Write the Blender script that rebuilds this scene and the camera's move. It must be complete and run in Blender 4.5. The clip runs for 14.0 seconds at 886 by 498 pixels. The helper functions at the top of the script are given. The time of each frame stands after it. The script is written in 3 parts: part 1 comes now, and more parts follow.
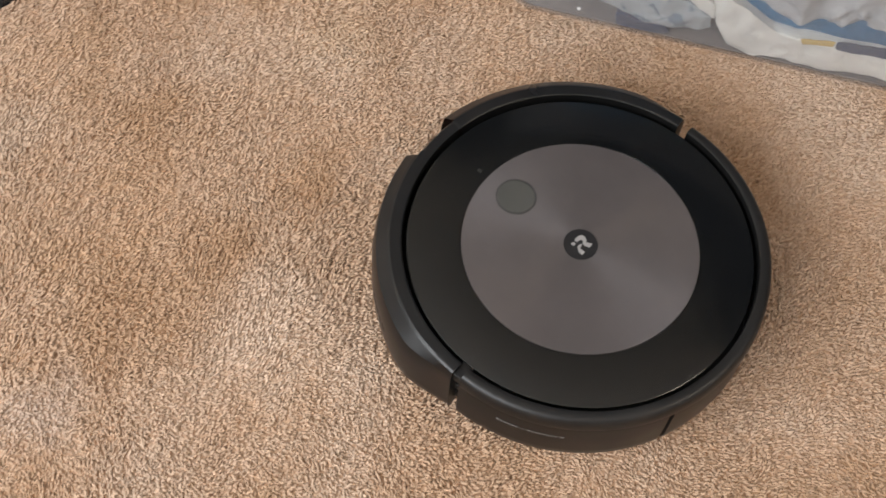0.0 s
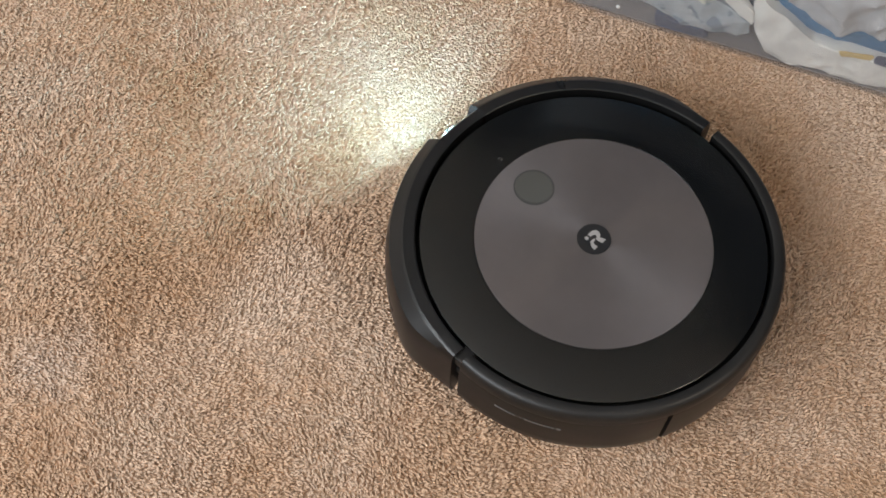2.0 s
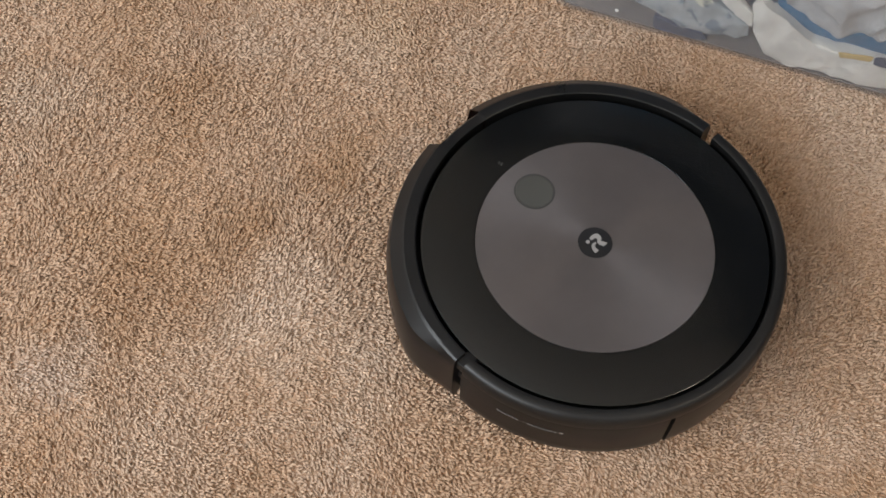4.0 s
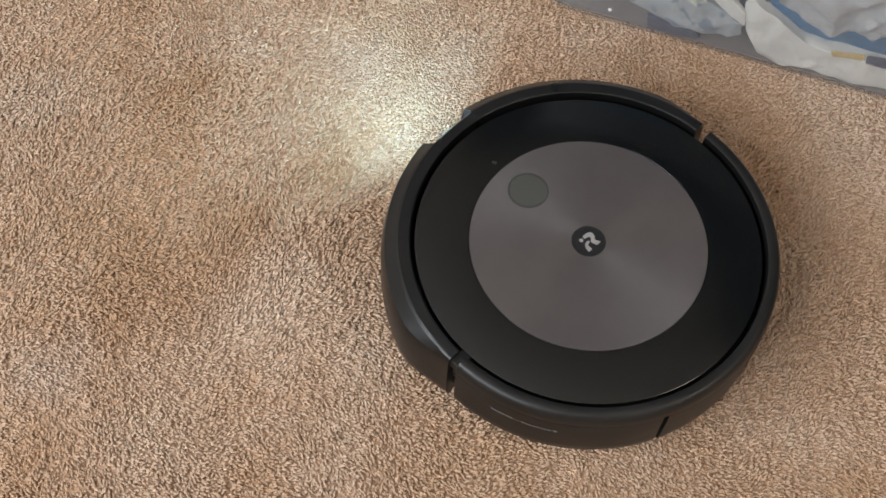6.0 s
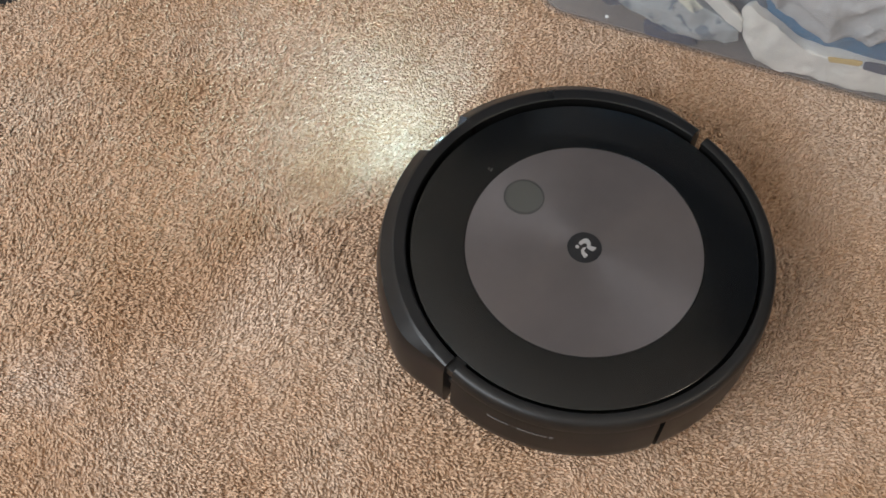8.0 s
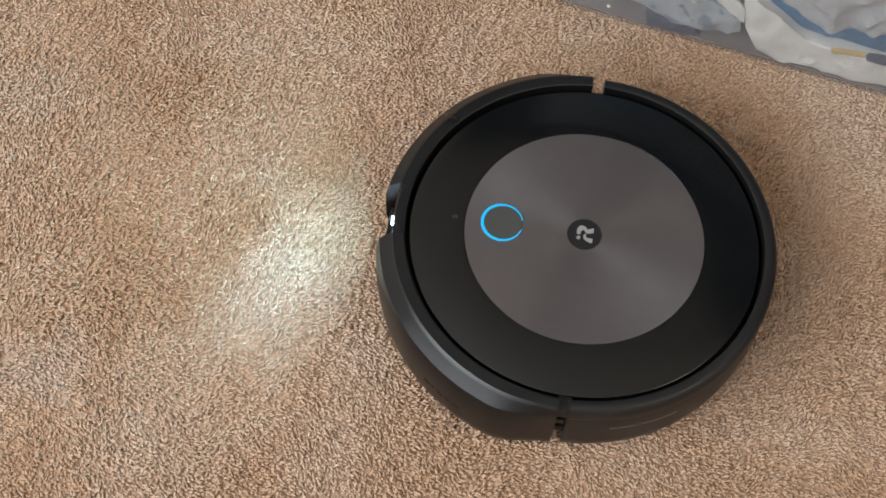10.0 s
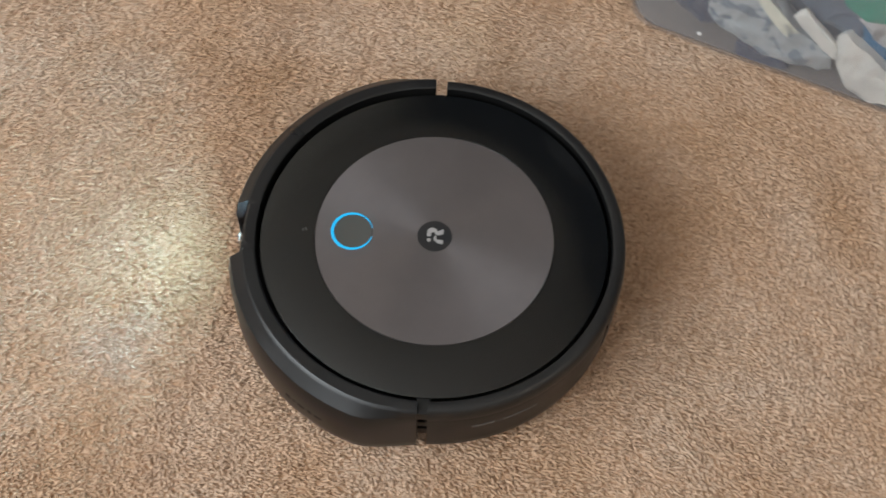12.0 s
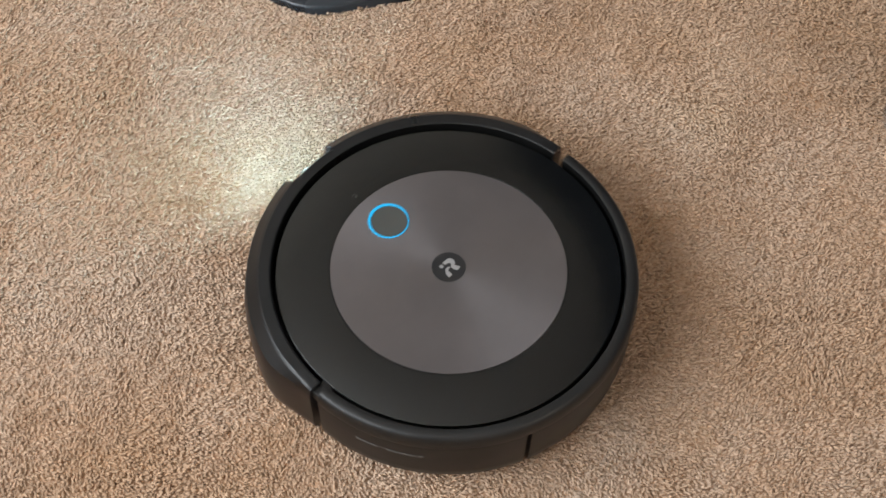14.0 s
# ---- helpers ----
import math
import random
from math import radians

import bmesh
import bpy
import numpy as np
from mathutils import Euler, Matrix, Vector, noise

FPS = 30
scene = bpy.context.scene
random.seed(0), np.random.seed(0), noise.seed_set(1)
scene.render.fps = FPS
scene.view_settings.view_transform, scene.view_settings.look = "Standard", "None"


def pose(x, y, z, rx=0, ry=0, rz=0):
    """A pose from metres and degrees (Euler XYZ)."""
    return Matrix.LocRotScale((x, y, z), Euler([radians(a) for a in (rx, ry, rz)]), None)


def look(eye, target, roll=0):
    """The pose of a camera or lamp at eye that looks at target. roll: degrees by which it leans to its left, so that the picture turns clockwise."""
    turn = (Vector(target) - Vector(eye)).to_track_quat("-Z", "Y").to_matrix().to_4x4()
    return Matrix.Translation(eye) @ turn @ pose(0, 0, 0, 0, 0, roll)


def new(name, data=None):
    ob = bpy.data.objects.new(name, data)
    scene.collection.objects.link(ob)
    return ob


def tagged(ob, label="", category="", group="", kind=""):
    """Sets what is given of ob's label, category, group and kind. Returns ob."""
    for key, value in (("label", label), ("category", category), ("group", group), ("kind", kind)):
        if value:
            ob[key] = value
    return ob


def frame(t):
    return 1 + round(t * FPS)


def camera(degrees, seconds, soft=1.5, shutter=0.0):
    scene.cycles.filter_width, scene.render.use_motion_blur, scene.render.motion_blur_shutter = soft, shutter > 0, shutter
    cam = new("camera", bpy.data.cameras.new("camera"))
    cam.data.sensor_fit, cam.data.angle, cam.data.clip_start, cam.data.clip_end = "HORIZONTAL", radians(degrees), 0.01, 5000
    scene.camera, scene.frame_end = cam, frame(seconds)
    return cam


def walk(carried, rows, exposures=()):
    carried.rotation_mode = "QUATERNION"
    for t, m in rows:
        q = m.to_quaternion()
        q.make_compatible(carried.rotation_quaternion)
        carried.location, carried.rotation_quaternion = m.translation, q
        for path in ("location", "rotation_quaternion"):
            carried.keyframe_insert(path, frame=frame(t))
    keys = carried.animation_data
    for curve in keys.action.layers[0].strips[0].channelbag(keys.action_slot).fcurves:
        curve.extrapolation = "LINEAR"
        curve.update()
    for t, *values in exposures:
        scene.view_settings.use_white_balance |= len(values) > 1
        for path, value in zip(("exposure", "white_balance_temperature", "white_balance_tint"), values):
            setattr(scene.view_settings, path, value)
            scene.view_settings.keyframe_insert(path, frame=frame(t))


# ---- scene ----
# ---- camera and its way ----
cam = camera(38.09, 14.0, soft=1.64, shutter=0.8)
PATH = [
    (0, pose(-0.5074, -0.2234, 1.0503, 28.505, -2.432, -49.510)),
    (0.5, pose(-0.4999, -0.2376, 1.0500, 28.264, -2.170, -47.099)),
    (1, pose(-0.4821, -0.2535, 1.0466, 28.232, -2.123, -45.667)),
    (1.5, pose(-0.4826, -0.2685, 1.0459, 28.315, -1.941, -44.764)),
    (2, pose(-0.4875, -0.2692, 1.0493, 28.443, -1.781, -44.402)),
    (2.5, pose(-0.4880, -0.2698, 1.0497, 28.626, -1.458, -44.453)),
    (3, pose(-0.4877, -0.2677, 1.0490, 28.687, -1.456, -44.609)),
    (5.5, pose(-0.4888, -0.2727, 1.0480, 28.724, -1.545, -45.010)),
    (6, pose(-0.4880, -0.2726, 1.0511, 28.716, -1.559, -45.041)),
    (6.5, pose(-0.4825, -0.2747, 1.0524, 28.833, -1.481, -45.064)),
    (7, pose(-0.4786, -0.2750, 1.0510, 28.934, -1.369, -45.045)),
    (7.5, pose(-0.4806, -0.2779, 1.0508, 29.050, -1.281, -45.021)),
    (8, pose(-0.4826, -0.2812, 1.0493, 29.165, -1.208, -45.012)),
    (10.5, pose(-0.4760, -0.2738, 1.0470, 28.325, -1.399, -44.643)),
    (11, pose(-0.4769, -0.2773, 1.0465, 28.386, -1.516, -43.853)),
    (11.5, pose(-0.4851, -0.2736, 1.0493, 28.646, -1.556, -42.202)),
    (12, pose(-0.4945, -0.2682, 1.0515, 28.935, -1.468, -39.540)),
    (12.5, pose(-0.5116, -0.2590, 1.0536, 29.550, -1.355, -35.985)),
    (13, pose(-0.5297, -0.2462, 1.0502, 30.344, -1.217, -32.349)),
    (13.5, pose(-0.5453, -0.2414, 1.0416, 31.776, -0.831, -29.282)),
    (14, pose(-0.5493, -0.2430, 1.0416, 32.018, -0.713, -27.418)),
]
EXPOSURES = [(0, 0.18, 6650, 12), (0.5, 0.15, 6650, 13), (1.5, 0.03, 6550, 11), (2.5, -0.03, 6500, 11), (3.0, -0.10, 6550, 11), (5.5, -0.07, 6450, 10),
             (8.0, -0.05, 6500, 11), (10.5, -0.06, 6450, 10), (12.0, -0.07, 6450, 9), (14.0, -0.08, 6450, 10)]
walk(cam, PATH, EXPOSURES)

# ---- daylight: one window, with the sky's light standing in its opening ----
world = bpy.data.worlds.new("daylight")
scene.world = world
world.use_nodes = True
_nt = world.node_tree
_sky = _nt.nodes.new("ShaderNodeTexSky")
_sky.sky_type, _sky.sun_disc = "NISHITA", False
_sky.sun_elevation, _sky.sun_rotation = radians(40), radians(200)
_nt.links.new(_sky.outputs[0], _nt.nodes["Background"].inputs[0])
_nt.nodes["Background"].inputs[1].default_value = 0.1


def area_lamp(name, m, sx, sy, watts, colour):
    data = bpy.data.lights.new(name, "AREA")
    data.shape, data.size, data.size_y, data.energy, data.color = "RECTANGLE", sx, sy, watts, colour
    ob = new(name, data)
    ob.matrix_world = m
    return ob


# room: x -1.9..1.30, y -2.0..2.2, 2.45 high; window in the west wall
area_lamp("window_light", look((-1.86, 0.45, 1.6), (0.0, 0.45, 0.9)), 1.9, 1.35, 80, (0.92, 0.97, 1.0))
# unseen warm fill lamp, added to soften the shade east of the robot
area_lamp("fill_light", look((0.5, -1.65, 2.36), (0.5, -1.65, 0)), 0.4, 0.4, 14, (1.0, 0.88, 0.72))


# ---- materials ----
def material(name, colour, rough=0.5, metal=0.0, spec=0.5):
    m = bpy.data.materials.new(name)
    m.use_nodes = True
    b = m.node_tree.nodes["Principled BSDF"]
    b.inputs["Base Color"].default_value = (*colour, 1)
    b.inputs["Roughness"].default_value = rough
    b.inputs["Metallic"].default_value = metal
    b.inputs["Specular IOR Level"].default_value = spec
    return m, m.node_tree, b


def tex_noise(nt, scale, detail=3.0, rough=0.5, coords="Object"):
    tc = nt.nodes.new("ShaderNodeTexCoord")
    n = nt.nodes.new("ShaderNodeTexNoise")
    n.inputs["Scale"].default_value, n.inputs["Detail"].default_value, n.inputs["Roughness"].default_value = scale, detail, rough
    nt.links.new(tc.outputs[coords], n.inputs["Vector"])
    return n.outputs["Fac"]


def ramp(nt, fac, stops):
    r = nt.nodes.new("ShaderNodeValToRGB")
    e = r.color_ramp.elements
    while len(e) < len(stops):
        e.new(0.5)
    for el, (at, c) in zip(e, stops):
        el.position, el.color = at, (*c, 1)
    nt.links.new(fac, r.inputs[0])
    return r.outputs[0]


def mixed(nt, a, b, fac, mode="MIX"):
    m = nt.nodes.new("ShaderNodeMix")
    m.data_type, m.blend_type = "RGBA", mode
    for sock, val in ((m.inputs[6], a), (m.inputs[7], b), (m.inputs[0], fac)):
        if isinstance(val, (tuple, float, int)):
            sock.default_value = (*val, 1) if isinstance(val, tuple) else val
        else:
            nt.links.new(val, sock)
    return m.outputs[2]


def bumped(nt, bsdf, fac, strength, distance):
    b = nt.nodes.new("ShaderNodeBump")
    b.inputs["Strength"].default_value, b.inputs["Distance"].default_value = strength, distance
    nt.links.new(fac, b.inputs["Height"])
    nt.links.new(b.outputs[0], bsdf.inputs["Normal"])


def worn(name, colour, rough, fine=900.0, amount=0.12, bump=0.05, metal=0.0, spec=0.5, smudge=14.0):
    """A plastic or paint with grain, smudges and an uneven gloss."""
    m, nt, b = material(name, colour, rough, metal, spec)
    big, small = tex_noise(nt, smudge, 4), tex_noise(nt, fine, 2)
    lo, hi = tuple(c * (1 - amount) for c in colour), tuple(c * (1 + amount) for c in colour)
    nt.links.new(ramp(nt, big, [(0.3, lo), (0.7, hi)]), b.inputs["Base Color"])
    rr = nt.nodes.new("ShaderNodeMapRange")
    rr.inputs[1].default_value, rr.inputs[2].default_value = 0.3, 0.7
    rr.inputs[3].default_value, rr.inputs[4].default_value = rough * 0.85, min(1, rough * 1.2)
    nt.links.new(big, rr.inputs[0])
    nt.links.new(rr.outputs[0], b.inputs["Roughness"])
    bumped(nt, b, small, bump, 0.0006)
    return m


def glowing(name, colour, strength):
    m, nt, b = material(name, (0.01, 0.015, 0.02), 0.4)
    b.inputs["Emission Color"].default_value = (*colour, 1)
    b.inputs["Emission Strength"].default_value = strength
    return m


# soiled and faded spots of the carpet: x, y, radius, colour, strength
SPOTS = [(-0.138, 0.435, 0.075, (0.43, 0.265, 0.155), 0.6), (-0.071, 0.264, 0.065, (0.43, 0.265, 0.155), 0.6), (-0.172, 0.284, 0.085, (0.43, 0.265, 0.155), 0.7),
         (-0.277, 0.271, 0.085, (0.43, 0.265, 0.155), 0.6), (-0.219, 0.505, 0.060, (0.55, 0.43, 0.34), 0.5), (0.065, 0.345, 0.080, (0.62, 0.46, 0.33), 0.6),
         (-0.203, 0.188, 0.080, (0.64, 0.50, 0.40), 0.6), (-0.390, 0.284, 0.070, (0.58, 0.47, 0.40), 0.6), (0.149, 0.403, 0.090, (0.62, 0.46, 0.34), 0.6)]


def carpet_material(name, island):
    """Cut pile in beige yarn: each tuft its own tone, with broad worn and browner patches."""
    m, nt, b = material(name, (0.5, 0.36, 0.26), 0.95, 0, 0.1)
    patches = tex_noise(nt, 4.2, 5, 0.6)
    tone = ramp(nt, patches, [(0.36, (0.50, 0.335, 0.22)), (0.5, (0.545, 0.385, 0.275)), (0.64, (0.585, 0.445, 0.345))])
    # faint rust-brown soiling, and greyer flattened spots
    soil = ramp(nt, tex_noise(nt, 6.5, 3, 0.5), [(0.56, (0, 0, 0)), (0.74, (0.5, 0.5, 0.5))])
    tone = mixed(nt, tone, (0.45, 0.275, 0.155), soil)
    tc, warp = nt.nodes.new("ShaderNodeTexCoord"), nt.nodes.new("ShaderNodeTexNoise")
    warp.inputs["Scale"].default_value, warp.inputs["Detail"].default_value = 11, 3
    nt.links.new(tc.outputs["Object"], warp.inputs["Vector"])
    bent = nt.nodes.new("ShaderNodeVectorMath")
    bent.operation = "MULTIPLY_ADD"
    bent.inputs[1].default_value = (0.13, 0.13, 0)
    nt.links.new(warp.outputs["Color"], bent.inputs[0])
    nt.links.new(tc.outputs["Object"], bent.inputs[2])
    for x, y, r, colour, most in SPOTS:
        away = nt.nodes.new("ShaderNodeVectorMath")
        away.operation = "DISTANCE"
        away.inputs[1].default_value = (x + 0.065, y + 0.065, 0)
        nt.links.new(bent.outputs[0], away.inputs[0])
        fade = nt.nodes.new("ShaderNodeMapRange")
        fade.interpolation_type = "SMOOTHERSTEP"
        fade.inputs[1].default_value, fade.inputs[2].default_value, fade.inputs[3].default_value, fade.inputs[4].default_value = 0.0, r, most, 0.0
        nt.links.new(away.outputs["Value"], fade.inputs[0])
        tone = mixed(nt, tone, colour, fade.outputs[0])
    if island:
        g = nt.nodes.new("ShaderNodeNewGeometry")
        yarn = ramp(nt, g.outputs["Random Per Island"], [(0.0, (0.75, 0.71, 0.67)), (0.3, (0.96, 0.955, 0.95)), (0.75, (1.04, 1.04, 1.04)), (1.0, (1.17, 1.18, 1.19))])
    else:
        yarn = ramp(nt, tex_noise(nt, 260, 3), [(0.3, (0.78, 0.71, 0.64)), (0.7, (1.0, 0.95, 0.90))])
    nt.links.new(mixed(nt, mixed(nt, tone, (0.92, 0.915, 0.90), 1.0, "MULTIPLY"), yarn, 1.0, "MULTIPLY"), b.inputs["Base Color"])
    b.inputs["Sheen Weight"].default_value = 0.03
    b.inputs["Sheen Roughness"].default_value = 0.5
    if not island:
        bumped(nt, b, tex_noise(nt, 300, 2), 0.6, 0.004)
    return m


def brushed_material():
    """Spun metal-look disc: the gloss runs round the centre."""
    m, nt, b = material("spun_taupe", (0.16, 0.138, 0.135), 0.46, 0.65, 0.4)
    b.inputs["Anisotropic"].default_value = 0.7
    t = nt.nodes.new("ShaderNodeTangent")
    t.direction_type, t.axis = "RADIAL", "Z"
    nt.links.new(t.outputs[0], b.inputs["Tangent"])
    n = tex_noise(nt, 30, 4)
    nt.links.new(ramp(nt, n, [(0.3, (0.127, 0.114, 0.114)), (0.7, (0.141, 0.126, 0.126))]), b.inputs["Base Color"])
    return m


def cloth_material(name, colour, second=None, blot=22.0, at=0.55):
    m, nt, b = material(name, colour, 0.9, 0, 0.15)
    weave = tex_noise(nt, 700, 2)
    soft = tex_noise(nt, 30, 3)
    base = ramp(nt, soft, [(0.3, tuple(c * 0.86 for c in colour)), (0.7, tuple(min(1, c * 1.08) for c in colour))])
    if second:
        spots = ramp(nt, tex_noise(nt, blot, 5, 0.58), [(at - 0.01, (0, 0, 0)), (at + 0.01, (1, 1, 1))])
        base = mixed(nt, base, second, spots)
    nt.links.new(base, b.inputs["Base Color"])
    b.inputs["Sheen Weight"].default_value = 0.2
    crease = tex_noise(nt, 42, 4, 0.55)
    both = nt.nodes.new("ShaderNodeMath")
    both.operation = "MULTIPLY_ADD"
    both.inputs[1].default_value = 0.12
    nt.links.new(weave, both.inputs[0])
    nt.links.new(crease, both.inputs[2])
    bumped(nt, b, both.outputs[0], 0.7, 0.006)
    return m


def clear_plastic(lo, hi, colour=(0.44, 0.42, 0.42), spec=0.5):
    """Hazy clear polypropylene: light goes through, a thin milky film and gloss stay."""
    m, nt, b = material("clear_plastic", colour, 0.14, 0, spec)
    out = nt.nodes["Material Output"]
    t = nt.nodes.new("ShaderNodeBsdfTransparent")
    t.inputs[0].default_value = (0.95, 0.95, 0.945, 1)
    mx = nt.nodes.new("ShaderNodeMixShader")
    haze = nt.nodes.new("ShaderNodeMapRange")
    nt.links.new(tex_noise(nt, 12, 3), haze.inputs[0])
    haze.inputs[1].default_value, haze.inputs[2].default_value = 0.3, 0.7
    haze.inputs[3].default_value, haze.inputs[4].default_value = lo, hi
    nt.links.new(haze.outputs[0], mx.inputs[0])
    nt.links.new(t.outputs[0], mx.inputs[1])
    nt.links.new(b.outputs[0], mx.inputs[2])
    nt.links.new(mx.outputs[0], out.inputs["Surface"])
    return m


CARPET, BACKING = carpet_material("carpet_yarn", True), carpet_material("carpet_backing", False)
WALL = worn("wall_paint", (0.72, 0.69, 0.64), 0.85, 300, 0.04, 0.2, smudge=2)
# dark blue of an unseen wall, chosen for the dark reflection in the lid
REFLECTED_DARK = worn("reflected_dark_blue", (0.03, 0.04, 0.066), 0.8, 300, 0.06, 0.2, smudge=2)
WHITE = worn("white_paint", (0.86, 0.85, 0.83), 0.6, 300, 0.03, 0.1, smudge=3)
LID = worn("satin_black", (0.0020, 0.0022, 0.0018), 0.20, 1500, 0.12, 0.04, spec=0.55)
BUMPER = worn("bumper_black", (0.0075, 0.0075, 0.0078), 0.32, 1200, 0.2, 0.04, spec=0.36)
PANEL = worn("side_black", (0.0085, 0.0082, 0.0080), 0.40, 1200, 0.2, 0.06, spec=0.38)
CORE = worn("core_black", (0.006, 0.006, 0.006), 0.6, 600, 0.2, 0.1)
INSIDE = worn("inside_black", (0.004, 0.004, 0.004), 0.75, 600, 0.2, 0.1, spec=0.06)
# reddish black that offsets the lamps' blue light on the window's step
NOTCH = worn("notch_light_offset", (0.0030, 0.0014, 0.0011), 0.8, 600, 0.2, 0.1, spec=0.02)
DISC = brushed_material()
BUTTON = worn("button_grey", (0.052, 0.052, 0.047), 0.5, 900, 0.06, 0.03)
LOGO_BLACK = worn("badge_black", (0.012, 0.012, 0.013), 0.3, 900, 0.1, 0.02)
LOGO_GREY = worn("badge_grey", (0.27, 0.26, 0.255), 0.4, 900, 0.06, 0.02)
PRINT = worn("print_grey", (0.11, 0.107, 0.104), 0.5, 900, 0.1, 0.02)
GROOVE = worn("groove_grey", (0.038, 0.037, 0.035), 0.5, 900, 0.06, 0.03)
BLUE_GLOW = glowing("blue_glow", (0.0, 0.53, 1.0), 1.0)
LED_GLOW = glowing("led_glow", (0.43, 0.83, 1.05), 41000.0)
LED_LOW = glowing("led_low_glow", (0.43, 0.83, 1.05), 8000.0)
LENS, TOTE, TOTE_BASE = clear_plastic(0.035, 0.05, (0.0010, 0.0006, 0.0005), 0.08), clear_plastic(0.10, 0.15, (0.46, 0.445, 0.46)), clear_plastic(0.72, 0.82, (0.26, 0.235, 0.225))
GLOSS = worn("glossy_plastic", (0.55, 0.55, 0.55), 0.08, 900, 0.05, 0.0)
DOCK = worn("dock_black", (0.014, 0.016, 0.02), 0.28, 900, 0.15, 0.03)
DOCK_PAD = worn("dock_pad", (0.028, 0.03, 0.033), 0.5, 500, 0.15, 0.2)


# ---- mesh helpers ----
def finish(bm, mat, smooth=35):
    me = bpy.data.meshes.new("mesh")
    bmesh.ops.recalc_face_normals(bm, faces=bm.faces)
    bm.to_mesh(me)
    bm.free()
    me.materials.append(mat)
    if smooth:
        me.polygons.foreach_set("use_smooth", [True] * len(me.polygons))
        me.set_sharp_from_angle(angle=radians(smooth))
    return me


def part(name, bm, mat, parent, label="", smooth=35):
    ob = new(name, finish(bm, mat, smooth))
    ob.parent = parent
    if label:
        tagged(ob, label)
    return ob


def swept(profile, a0=0.0, a1=360.0, steps=96, bm=None):
    """A body turned round z. profile: the closed outline (r, z), or a function of the angle that gives it."""
    bm = bm or bmesh.new()
    full = abs(a1 - a0) >= 359.99
    rings = []
    for i in range(steps if full else steps + 1):
        a = a0 + (a1 - a0) * i / steps
        pts = profile(a) if callable(profile) else profile
        c, s = math.cos(radians(a)), math.sin(radians(a))
        rings.append([bm.verts.new((r * c, r * s, z)) for r, z in pts])
    n = len(rings[0])
    for i in range(len(rings) if full else len(rings) - 1):
        p, q = rings[i], rings[(i + 1) % len(rings)]
        for j in range(n):
            bm.faces.new((p[j], q[j], q[(j + 1) % n], p[(j + 1) % n]))
    if not full:
        bm.faces.new(rings[0])
        bm.faces.new(rings[-1])
    return bm


def slab(outline, z0, z1, bevel=0.0, bm=None):
    """A flat plate with the outline [(x, y)] from z0 to z1."""
    bm = bm or bmesh.new()
    lo, hi = [bm.verts.new((x, y, z0)) for x, y in outline], [bm.verts.new((x, y, z1)) for x, y in outline]
    bm.faces.new(lo[::-1])
    top = bm.faces.new(hi)
    n = len(outline)
    for i in range(n):
        bm.faces.new((lo[i], lo[(i + 1) % n], hi[(i + 1) % n], hi[i]))
    if bevel:
        bmesh.ops.bevel(bm, geom=list(top.edges), offset=bevel, segments=3, profile=0.5, affect="EDGES")
    return bm


def box(x0, x1, y0, y1, z0, z1, bm=None, bevel=0.0):
    return slab([(x0, y0), (x1, y0), (x1, y1), (x0, y1)], z0, z1, bevel, bm)


def disc_outline(r, n=48, cx=0.0, cy=0.0, ry=None):
    return [(cx + r * math.cos(2 * math.pi * i / n), cy + (ry or r) * math.sin(2 * math.pi * i / n)) for i in range(n)]


# ---- the room ----
def structure(name, bm, mat, label, category):
    return tagged(new(name, finish(bm, mat, 0)), label, category, kind="structure")


structure("floor", box(-2.0, 1.4, -2.1, 2.3, -0.06, -0.0028), BACKING, "beige cut-pile carpet backing over the room floor", "floor")
structure("ceiling", box(-2.0, 1.4, -2.1, 2.3, 2.45, 2.55), WHITE, "plain white painted ceiling", "ceiling")
structure("wall_north", box(-1.9, 1.4, 2.2, 2.3, -0.0028, 2.45), WALL, "plain warm white painted wall", "wall")
structure("wall_south", box(-1.9, 1.4, -2.1, -2.0, -0.0028, 2.45), WALL, "plain warm white painted wall", "wall")
# out of view; its colour and distance shape the lid's dark reflection
structure("wall_east", box(1.3, 1.4, -2.0, 2.2, -0.0028, 2.45), REFLECTED_DARK, "plain unseen wall, dark blue for the lid's dark reflection", "wall")
_w = box(-2.0, -1.9, -2.1, 2.3, -0.0028, 0.9)
box(-2.0, -1.9, -2.1, 2.3, 2.3, 2.45, _w)
box(-2.0, -1.9, -2.1, -0.55, 0.9, 2.3, _w)
box(-2.0, -1.9, 1.45, 2.3, 0.9, 2.3, _w)
structure("wall_west", _w, WALL, "plain warm white painted wall with a window opening", "wall")


